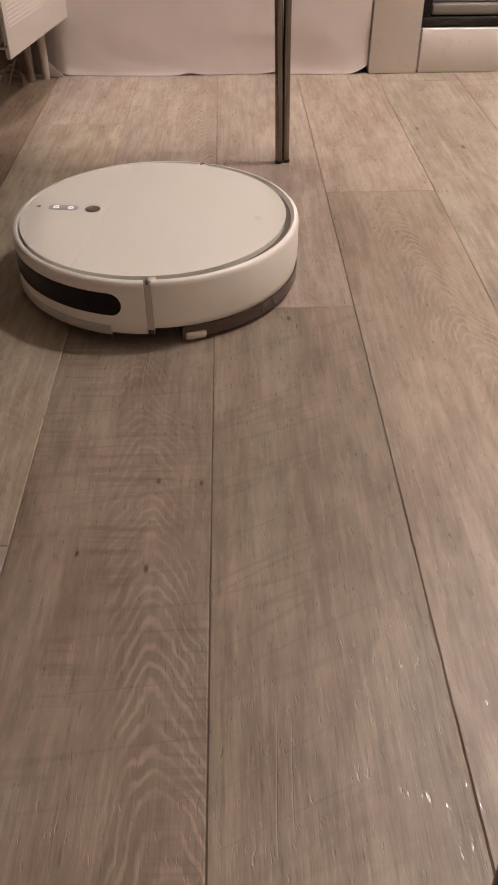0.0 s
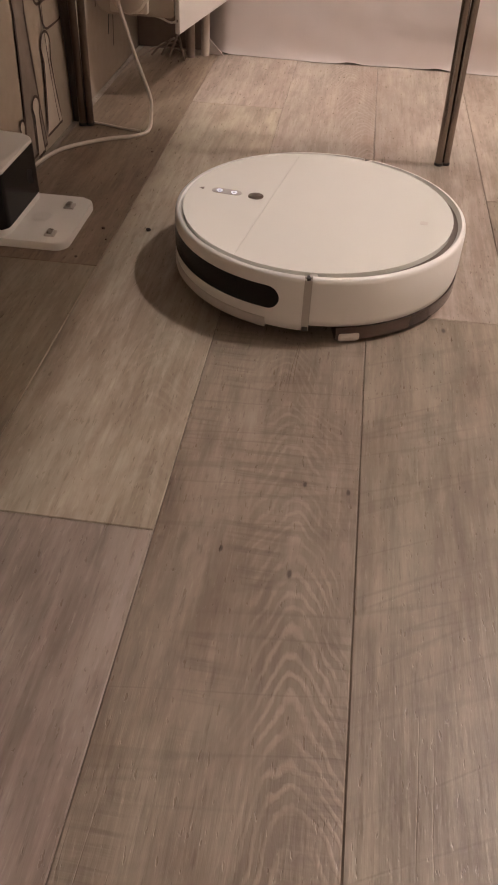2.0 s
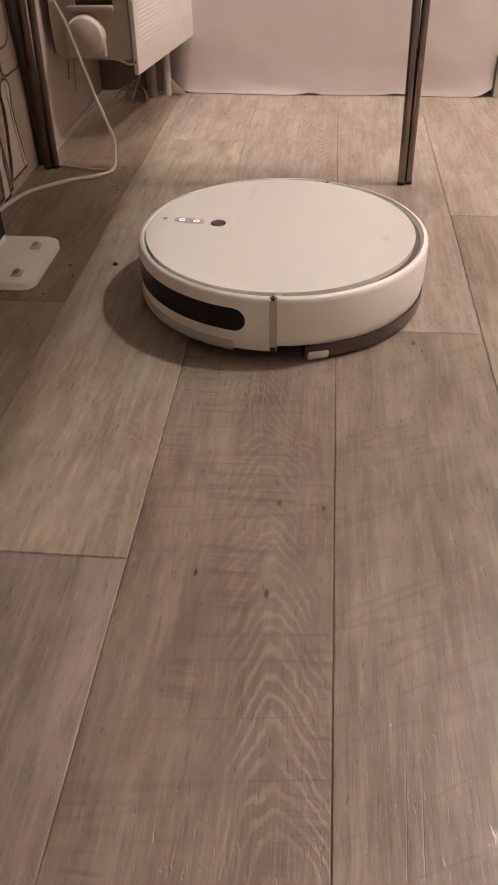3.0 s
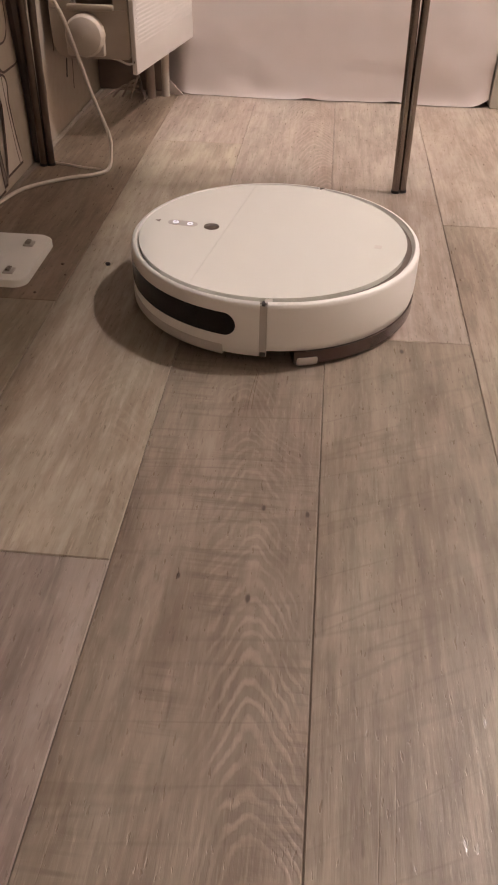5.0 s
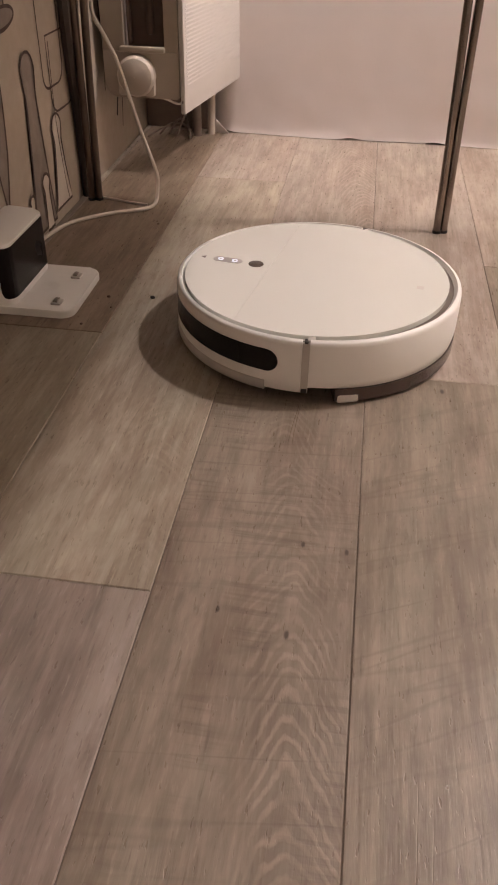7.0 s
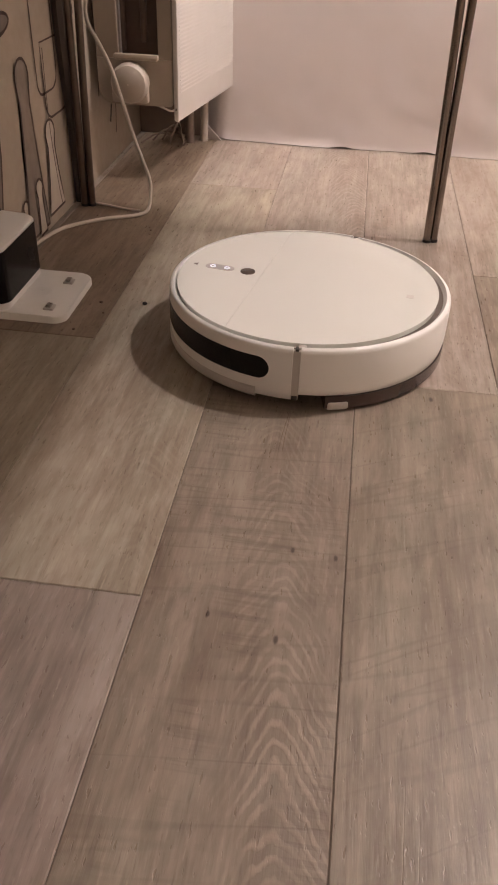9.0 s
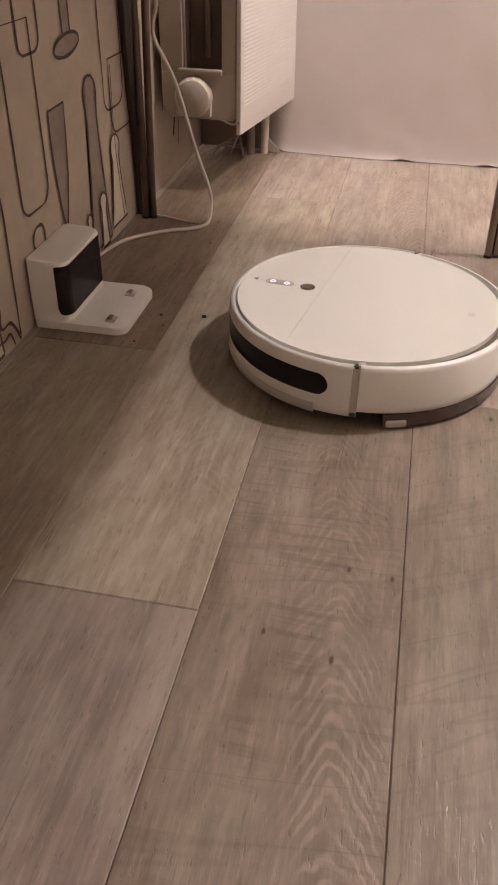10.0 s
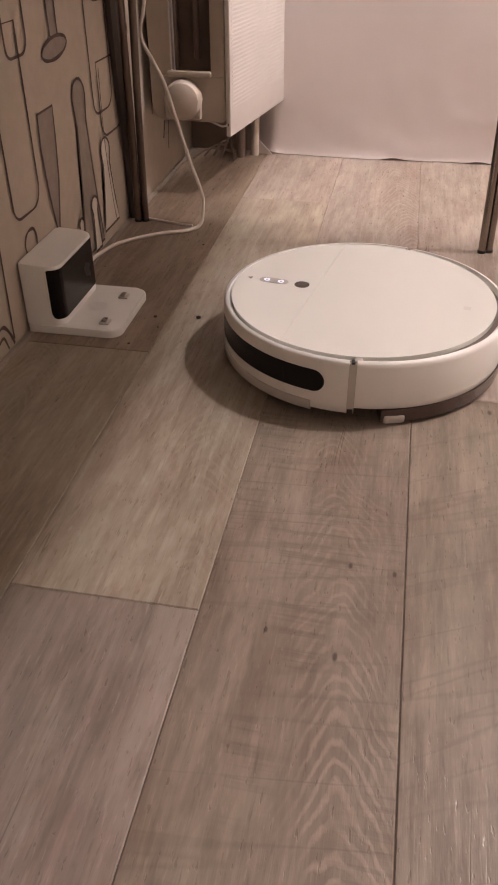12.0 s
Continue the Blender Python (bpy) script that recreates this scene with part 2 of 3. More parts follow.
# ---- mesh helpers ----
def finish(name, bm, material, smooth=True, angle=35):
    bmesh.ops.recalc_face_normals(bm, faces=bm.faces[:])
    for f in bm.faces:
        f.smooth = smooth
    for e in bm.edges:
        if smooth and len(e.link_faces) == 2 and e.calc_face_angle(0) > radians(angle):
            e.smooth = False
    data = bpy.data.meshes.new(name)
    bm.to_mesh(data)
    bm.free()
    data.materials.append(material)
    return new(name, data)


def part(name, bm, material, parent, label="", angle=35):
    ob = finish(name, bm, material, True, angle)
    ob.parent = parent
    return tagged(ob, label=label)


def thing(name, x, y, z, label, category, turn=0.0, group="", kind=""):
    ob = new(name)
    ob.matrix_basis = pose(x, y, z, 0, 0, turn)
    ob.empty_display_size = 0.05
    return tagged(ob, label, category, group, kind)


def single(name, bm, material, label, category, kind="", group=""):
    return tagged(finish(name, bm, material), label, category, group, kind)


def join(into, extra):
    data = bpy.data.meshes.new("piece")
    extra.to_mesh(data)
    extra.free()
    into.from_mesh(data)
    bpy.data.meshes.remove(data)
    return into


def box(x0, x1, y0, y1, z0, z1, bevel=0.0, segments=2):
    bm = bmesh.new()
    bmesh.ops.create_cube(bm, size=1)
    for v in bm.verts:
        v.co = ((x0 + x1) / 2 + v.co.x * (x1 - x0), (y0 + y1) / 2 + v.co.y * (y1 - y0), (z0 + z1) / 2 + v.co.z * (z1 - z0))
    if bevel:
        bmesh.ops.bevel(bm, geom=bm.edges[:], offset=bevel, segments=segments, profile=0.5, affect="EDGES")
    return bm


def prism(outline, z0, z1, bevel=0.0, segments=2, upright=None):
    """An outline in the x-y plane drawn up from z0 to z1, its top edge rounded. upright: a matrix to turn it with."""
    bm = bmesh.new()
    low = [bm.verts.new((x, y, z0)) for x, y in outline]
    high = [bm.verts.new((x, y, z1)) for x, y in outline]
    bm.faces.new(low[::-1])
    top = bm.faces.new(high)
    for k in range(len(low)):
        j = (k + 1) % len(low)
        bm.faces.new((low[k], low[j], high[j], high[k]))
    if bevel:
        bmesh.ops.bevel(bm, geom=list(top.edges), offset=bevel, segments=segments, profile=0.5, affect="EDGES")
    if upright is not None:
        bm.transform(upright)
    return bm


def rounded(x0, x1, y0, y1, radii, n=6):
    """A rectangle's outline, its corners (x0y0, x1y0, x1y1, x0y1) rounded by those radii."""
    out = []
    for (cx, cy, sx, sy, start), r in zip(((x0, y0, 1, 1, 180), (x1, y0, -1, 1, 270), (x1, y1, -1, -1, 0), (x0, y1, 1, -1, 90)), radii):
        if r <= 0:
            out.append((cx, cy))
            continue
        for k in range(n + 1):
            a = radians(start + 90 * k / n)
            out.append((cx + sx * r + r * math.cos(a), cy + sy * r + r * math.sin(a)))
    return out


def smooth_line(points, steps=8):
    pts = [Vector(p) for p in points]
    pts = [pts[0] * 2 - pts[1]] + pts + [pts[-1] * 2 - pts[-2]]
    out = []
    for k in range(1, len(pts) - 2):
        a, b, c, d = pts[k - 1 : k + 3]
        for s in range(steps):
            t = s / steps
            out.append(0.5 * (2 * b + (c - a) * t + (2 * a - 5 * b + 4 * c - d) * t**2 + (3 * b - a - 3 * c + d) * t**3))
    return out + [pts[-2]]


def tube(points, radius, sides=14, steps=8, taper=1.0):
    line = smooth_line(points, steps) if steps > 1 else [Vector(p) for p in points]
    bm, rings = bmesh.new(), []
    side = None
    for k, p in enumerate(line):
        ahead = (line[min(k + 1, len(line) - 1)] - line[max(k - 1, 0)]).normalized()
        if side is None:
            side = ahead.cross(Vector((0.3, 1, 0.2))).normalized()
        side = (side - ahead * side.dot(ahead)).normalized()
        up = ahead.cross(side)
        r = radius * (1 + (taper - 1) * k / (len(line) - 1))
        rings.append([bm.verts.new(p + (side * math.cos(a) + up * math.sin(a)) * r) for a in (2 * math.pi * j / sides for j in range(sides))])
    for a, b in zip(rings, rings[1:]):
        for j in range(sides):
            bm.faces.new((a[j], a[(j + 1) % sides], b[(j + 1) % sides], b[j]))
    bm.faces.new(rings[0])
    bm.faces.new(rings[-1][::-1])
    return bm


def lathe(profile, a0=0.0, a1=360.0, n=72):
    """A closed profile of (radius, z) turned about z from a0 to a1 degrees."""
    bm, whole = bmesh.new(), a1 - a0 >= 359.9
    count = n if whole else n + 1
    rings = []
    for k in range(count):
        a = radians(a0 + (a1 - a0) * k / n)
        rings.append([bm.verts.new((r * math.cos(a), r * math.sin(a), z)) for r, z in profile])
    for k in range(n):
        p, q = rings[k], rings[(k + 1) % count]
        for j in range(len(profile)):
            i = (j + 1) % len(profile)
            bm.faces.new((p[j], p[i], q[i], q[j]))
    if not whole:
        bm.faces.new(rings[0])
        bm.faces.new(rings[-1][::-1])
    return bm


def disc(radius, z0, z1, bevel, x=0.0, y=0.0, n=28):
    return prism([(x + radius * math.cos(2 * math.pi * k / n), y + radius * math.sin(2 * math.pi * k / n)) for k in range(n)], z0, z1, bevel)


# ---- the room ----
WEST, EAST, SOUTH, NORTH, HIGH = -0.528, 2.3, -2.3, 1.43, 2.5
single("wall_west", box(WEST - 0.12, WEST, SOUTH - 0.12, 1.60, -0.03, HIGH), M_PAPER, "cream wallpaper printed with brown kitchen utensils", "wall", "structure")
single("wall_north", box(WEST, EAST, NORTH, NORTH + 0.12, -0.03, HIGH), M_WALL, "white painted wall behind the plastic film", "wall", "structure")
single("wall_east", box(EAST, EAST + 0.12, SOUTH - 0.12, NORTH + 0.12, -0.03, HIGH), M_ROOM, "plain beige painted wall closing the kitchen", "wall", "structure")
single("wall_south", box(WEST, EAST, SOUTH - 0.12, SOUTH, -0.03, HIGH), M_ROOM, "plain beige painted wall closing the kitchen", "wall", "structure")
single("ceiling", box(WEST - 0.12, EAST + 0.12, SOUTH - 0.12, NORTH + 0.17, HIGH, HIGH + 0.1), M_CEILING, "flat white painted ceiling", "ceiling", "structure")
floor = single("floor", box(WEST, EAST, SOUTH, NORTH, -0.03, -0.0014), M_SUBFLOOR, "grey-brown oak plank floor with dark joints", "floor", "structure")


def ceiling_lamp(x, y, r):
    ob = thing("ceiling_lamp", x, y, HIGH, "round white ceiling lamp with a warm glow", "lamp", group="ceiling lamps")
    part("base_plate", lathe([(0.001, -0.03), (r, -0.03), (r + 0.012, 0.0), (0.001, 0.0)], n=40), M_SATIN, ob)
    part("diffuser", lathe([(0.001, -0.055), (r * 0.6, -0.05), (r * 0.97, -0.031), (0.001, -0.031)], n=40), M_LAMP, ob, "glowing opal diffuser")


for lx, ly, radius, watts in LAMPS:
    ceiling_lamp(lx, ly, radius)


# ---- white film over the far wall, bulging a little, its lower edge curled ----
def wall_film():
    bm, nx, nz = bmesh.new(), 64, 44
    x0, x1, z1 = -0.372, 0.326, 1.30
    grid = []
    for j in range(nz + 1):
        v = (j / nz) ** 1.8
        row = []
        for i in range(nx + 1):
            u = i / nx
            x, z = x0 + (x1 - x0) * u, 0.001 + z1 * v
            y = 1.378 + 0.010 * noise.noise((x * 5, z * 2.5, 0.3)) + 0.0022 * noise.noise((x * 22, z * 30, 1.3))
            z += 0.0045 * math.exp(-z / 0.03) * sum(math.exp(-(((x - gap) / 0.022) ** 2)) for gap in (-0.345, -0.06, 0.125))
            y -= 0.0035 * math.exp(-z / 0.010) * (1 + 0.8 * noise.noise((x * 14, 0.2, 0.7)))
            if z < 0.09 and u > 0.93:
                z += 0.016 * ((u - 0.93) / 0.07) ** 2 * (1 - z / 0.09)
                y += 0.005 * ((u - 0.93) / 0.07) ** 2
            if u < 0.06:
                y += 0.035 * (1 - u / 0.06) ** 1.5
            row.append(bm.verts.new((x, y, max(z, 0.0015))))
        grid.append(row)
    for a, b in zip(grid, grid[1:]):
        for i in range(nx):
            bm.faces.new((a[i], a[i + 1], b[i + 1], b[i]))
    rim = bmesh.ops.extrude_face_region(bm, geom=bm.faces[:])
    for v in rim["geom"]:
        if isinstance(v, bmesh.types.BMVert):
            v.co.y += 0.0022
    ob = single("wall_film", bm, M_SHEET, "white plastic film hung over the wall, lower edge curled", "plastic sheet")
    fold = bmesh.new()
    a, b, c, d = (fold.verts.new(p) for p in ((-0.376, 1.374, 0.002), (-0.332, 1.366, 0.002), (-0.362, 1.362, 0.034), (-0.378, 1.372, 0.058)))
    fold.faces.new((a, b, c, d))
    ret = bmesh.ops.extrude_face_region(fold, geom=fold.faces[:])
    for v in ret["geom"]:
        if isinstance(v, bmesh.types.BMVert):
            v.co.y += 0.003
    part("folded_corner", fold, M_SHEET, ob)
    return ob


wall_film()


# ---- white balcony door with its frame ----
def balcony_door():
    ob = thing("door_1", 0.437, 1.37, 0, "white plastic door with a dark-edged pane", "door", kind="structure")
    part("door_frame", box(-0.108, -0.004, 0.0, 0.058, 0.0005, 2.12, 0.003), M_DOOR, ob)
    part("door_frame", box(0.70, 0.80, 0.0, 0.058, 0.0005, 2.12, 0.003), M_DOOR, ob)
    part("bottom_rail", box(0.0, 0.696, 0.004, 0.058, 0.0005, 0.088, 0.004), M_DOOR, ob)
    part("top_rail", box(0.0, 0.696, 0.004, 0.058, 2.0, 2.10, 0.004), M_DOOR, ob)
    part("stile", box(0.62, 0.696, 0.006, 0.056, 0.09, 1.998, 0.003), M_DOOR, ob)
    part("gasket", box(-0.003, 0.618, 0.010, 0.05, 0.0915, 0.108, 0.003), M_GASKET, ob, "black rubber gasket")
    part("gasket", box(-0.003, 0.016, 0.010, 0.05, 0.109, 1.998, 0.003), M_GASKET, ob, "black rubber gasket")
    part("glazing_bead", box(0.018, 0.618, 0.016, 0.05, 0.110, 0.132, 0.005), M_GREY_TRIM, ob, "grey metal bead")
    part("pane", box(0.018, 0.618, 0.030, 0.05, 0.134, 1.996, 0.001), M_PANE, ob, "pale grey pane")


balcony_door()


# ---- radiator, end on to the room, with pipes below ----
def radiator():
    ob = thing("radiator", -0.372, 1.062, 0.12, "white panel radiator with a ribbed face and aged, shaded end cover", "radiator")
    turn = Matrix.Rotation(radians(-9.0), 4, "Z")
    face = box(0.0005, 0.010, 0.0, 0.345, -0.005, 0.50, 0.0022)
    face.transform(turn)
    part("front_panel", face, M_RADIATOR, ob)
    for k in range(64):
        rib = box(0.0099, 0.01022, 0.012, 0.335, 0.043 + k * 0.0068, 0.0460 + k * 0.0068, 0.0003, 1)
        rib.transform(turn)
        part("rib", rib, M_RADIATOR, ob)
    hole = box(0.0038, 0.0064, -0.001, 0.001, 0.014, 0.019, 0.0005, 1)
    part("screw", hole, M_CHASSIS, ob, "dark screw")
    back = box(-0.135, -0.115, 0.012, 0.33, 0.03, 0.50, 0.004)
    part("back_panel", back, M_RADIATOR, ob)
    upright = Matrix(((1, 0, 0, 0), (0, 0, -1, 0.004), (0, 1, 0, 0), (0, 0, 0, 1)))
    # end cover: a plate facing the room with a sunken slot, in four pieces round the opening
    part("end_cover", prism(rounded(-0.140, -0.001, 0.020, 0.0982, (0.028, 0.006, 0, 0), 10), -0.012, 0.004, 0.0006, 1, upright), M_CASING, ob, "aged cream end cover, coloured darker for shade")
    part("end_cover", prism(rounded(-0.140, -0.099, 0.0985, 0.50, (0, 0, 0.002, 0.01)), -0.012, 0.004, 0.0006, 2, upright), M_CASING, ob, "aged cream end cover, coloured darker for shade")
    part("end_cover", prism(rounded(-0.026, -0.001, 0.0985, 0.50, (0, 0, 0.002, 0.002)), -0.012, 0.004, 0.0006, 2, upright), M_CASING, ob, "aged cream end cover, coloured darker for shade")
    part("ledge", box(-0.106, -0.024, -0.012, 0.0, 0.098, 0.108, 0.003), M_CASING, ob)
    part("core", box(-0.098, -0.027, 0.022, 0.03, 0.10, 0.49, 0.001), M_INSIDE, ob, "rusty brown inside")
    part("fin", box(-0.058, -0.048, 0.006, 0.022, 0.125, 0.49, 0.003), M_INSIDE, ob)
    part("fin", box(-0.094, -0.088, 0.006, 0.022, 0.11, 0.49, 0.002), M_INSIDE, ob)
    # round valve on the end cover
    knob = lathe([(0.001, 0.0), (0.034, 0.0), (0.035, 0.016), (0.031, 0.023), (0.022, 0.027), (0.001, 0.028)], n=16)
    knob.transform(Matrix.Translation((-0.077, 0.0, 0.060)) @ Matrix.Rotation(radians(90), 4, "X"))
    valve = part("valve", knob, M_KNOB, ob, "round faceted cream valve knob")
    cap = box(-0.112, -0.044, -0.014, 0.0, 0.026, 0.060, 0.004)
    part("valve_body", cap, M_KNOB, valve)
    part("hook", tube([(-0.118, -0.002, 0.02), (-0.119, -0.004, 0.005), (-0.121, -0.003, -0.012)], 0.0012, 6, 3), M_CHASSIS, ob)
    return ob


radiator()


def pipe(points, r, material, label):
    return single("radiator_pipe", tube(points, r, 14, 6), material, label, "pipe", group="radiator pipes")


pipe([(-0.371, 1.364, 0.0), (-0.370, 1.364, 0.06), (-0.369, 1.36, 0.14)], 0.0085, M_KNOB, "white painted heating pipe rising from the floor")
pipe([(-0.400, 1.345, 0.0), (-0.400, 1.345, 0.05), (-0.401, 1.34, 0.14)], 0.010, M_PIPE, "brown heating pipe rising from the floor")
# added board, stands in for the dark brown area under the radiator
single("dark_backing_board", box(WEST + 0.001, -0.385, 1.396, 1.429, 0.0005, 0.20, 0.004), M_PIPE, "added brown board filling the dark area behind the radiator pipes", "casing")
for k in range(4):
    a = 0.9 * k
    single("loose_wire", tube([(-0.50 + 0.02 * k, 1.30 + 0.03 * math.sin(a), 0.004), (-0.47 + 0.015 * k, 1.33, 0.018 + 0.008 * k), (-0.43, 1.345 + 0.01 * k, 0.012 + 0.006 * k), (-0.405, 1.33 - 0.01 * k, 0.005)], 0.0022, 7, 6),
           M_PIPE, "thin tangled wire under the radiator", "wire", group="wires under the radiator")
single("loose_wire", tube([(-0.44, 1.075, 0.142), (-0.41, 1.10, 0.132), (-0.39, 1.14, 0.115), (-0.385, 1.22, 0.125)], 0.002, 7, 6), M_CABLE, "thin tangled wire under the radiator", "wire", group="wires under the radiator")


# ---- table with twin-tube legs ----
def table():
    ob = thing("dining_table", -0.09, 0.30, 0, "dark laminate table on twin chromed tube legs", "table")
    shift = Vector((-0.09, 0.30, 0))

    def tube_leg(line, radius, material):
        line = [Vector(p) - shift for p in line]
        leg = part("leg", tube(line, radius, 16, 8), material, ob, "dull chromed tube leg, one of a pair")
        base = line[0]
        part("foot_cap", tube([base + Vector((0, 0, -0.0005)), base + Vector((0, 0, 0.004))], radius * 1.12, 14, 1), M_FOOT, leg, "black foot cap")

    def twin(foot, apart, lean, material=M_CHROME):
        foot, lean = Vector(foot), Vector(lean)
        for side in (-1, 1):
            s = Vector(apart) * side
            tube_leg([foot + s * 0.9, foot + s + lean * 0.25 + Vector((0, 0, 0.18)), foot + s * 1.5 + lean * 0.6 + Vector((0, 0, 0.42)), foot + s * 2.4 + lean + Vector((0, 0, 0.724))], 0.0064, material)

    twin((0.111, 0.862, 0.001), (0.0062, 0.0025, 0), (-0.012, 0.0, 0))
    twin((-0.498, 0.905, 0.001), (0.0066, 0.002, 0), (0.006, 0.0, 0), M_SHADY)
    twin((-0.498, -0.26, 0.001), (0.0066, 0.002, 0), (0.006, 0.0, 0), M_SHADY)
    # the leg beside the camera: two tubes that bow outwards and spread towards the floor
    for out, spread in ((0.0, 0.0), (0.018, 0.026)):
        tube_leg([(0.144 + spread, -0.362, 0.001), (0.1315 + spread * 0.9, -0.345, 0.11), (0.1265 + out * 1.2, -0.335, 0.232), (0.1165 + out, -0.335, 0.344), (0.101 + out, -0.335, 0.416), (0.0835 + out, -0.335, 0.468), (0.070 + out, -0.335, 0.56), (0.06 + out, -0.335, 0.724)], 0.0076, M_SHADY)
    part("tabletop", box(-0.434, 0.255, -0.70, 0.70, 0.726, 0.752, 0.004), M_TABLE, ob)


table()


# ---- charging dock against the papered wall ----
def charging_dock():
    ob = thing("charging_dock", WEST + 0.001, 0.457, 0, "white robot charging dock with a black window, by the wall", "charging dock")
    part("base", prism(rounded(0.002, 0.133, 0.0, 0.142, (0.006, 0.018, 0.018, 0.006)), 0.0, 0.011, 0.003, 3), M_SATIN, ob)
    dish = lathe([(0.001, 0.0107), (0.013, 0.0107), (0.0145, 0.0114), (0.001, 0.0112)], n=28)
    dish.transform(Matrix.Translation((0.078, 0.071, 0)))
    part("dish", dish, M_SATIN, ob)
    body = prism(rounded(0.001, 0.056, 0.002, 0.140, (0.004, 0.016, 0.016, 0.004), 8), 0.0112, 0.098, 0.0035, 4)
    for v in body.verts:
        if v.co.z > 0.08:
            v.co.z -= 0.05 * max(0.0, v.co.x - 0.004)
    part("body", body, M_SATIN, ob, angle=50)
    # the window wraps round the body's near corner
    loop = rounded(0.0005, 0.0566, 0.0014, 0.1406, (0.004, 0.0165, 0.0165, 0.004), 8)
    path = [p for p in loop if p[0] > 0.034]
    bm = bmesh.new()
    n = len(path)
    total = [0.0]
    for a, b in zip(path, path[1:]):
        total.append(total[-1] + math.hypot(b[0] - a[0], b[1] - a[1]))
    inner, outer = [], []
    pts = []
    for k in range(61):
        s = total[-1] * k / 60
        j = max(i for i in range(n) if total[i] <= s + 1e-9)
        j = min(j, n - 2)
        f = (s - total[j]) / max(1e-9, total[j + 1] - total[j])
        pts.append((path[j][0] + (path[j + 1][0] - path[j][0]) * f, path[j][1] + (path[j + 1][1] - path[j][1]) * f, s))
    cols = []
    for x, y, s in pts:
        edge = min(s, total[-1] - s)
        cut = 0.009 - math.sqrt(max(0.0, 0.009**2 - max(0.0, 0.009 - edge) ** 2)) if edge < 0.009 else 0.0
        low, high = 0.0205 + cut, 0.0935 - 0.2 * cut - 0.05 * max(0.0, x - 0.004)
        cols.append([bm.verts.new((x, y, low + (high - low) * t / 4)) for t in range(5)])
    for a, b in zip(cols, cols[1:]):
        for t in range(4):
            bm.faces.new((a[t], b[t], b[t + 1], a[t + 1]))
    part("window", bm, M_BLACK, ob, "black glossy infrared window", angle=60)
    for y in (0.024, 0.108):
        mount = part("contact_mount", box(0.099, 0.113, y - 0.008, y + 0.008, 0.0105, 0.0135, 0.001), M_TRIM, ob)
        part("contact", box(0.102, 0.109, y - 0.006, y + 0.006, 0.0136, 0.0165, 0.001), M_CONTACT, mount, "nickel charging contact")


charging_dock()
single("power_cable", tube([(-0.512, 0.604, 0.03), (-0.520, 0.655, 0.012), (-0.519, 0.735, 0.0035), (-0.500, 0.788, 0.0035), (-0.448, 0.839, 0.0035), (-0.402, 0.866, 0.0035), (-0.385, 0.893, 0.006), (-0.385, 0.916, 0.030), (-0.388, 0.92, 0.055), (-0.409, 0.92, 0.115), (-0.428, 0.92, 0.178), (-0.444, 0.92, 0.230), (-0.461, 0.92, 0.265), (-0.477, 0.92, 0.294), (-0.479, 0.92, 0.318), (-0.470, 0.918, 0.352), (-0.466, 0.91, 0.44), (-0.49, 0.89, 0.60), (-0.515, 0.90, 0.70)], 0.0031, 10, 8),
       M_CABLE, "white power cable running over the floor to the wall", "cable")
single("loose_wire", tube([(-0.512, 0.918, 0.0022), (-0.475, 0.912, 0.0022), (-0.435, 0.900, 0.0022), (-0.400, 0.893, 0.0022)], 0.002, 8, 6), M_CABLE, "thin pale wire lying by the table leg's foot", "wire", group="wires under the radiator")
single("cable_duct", tube([(-0.519, 0.925, 0.0), (-0.519, 0.925, 0.12), (-0.517, 0.905, 0.30), (-0.515, 0.90, 0.7)], 0.0085, 10, 6, 1.9), M_DUCT, "dark cable duct standing against the wall behind the leg", "cable duct")


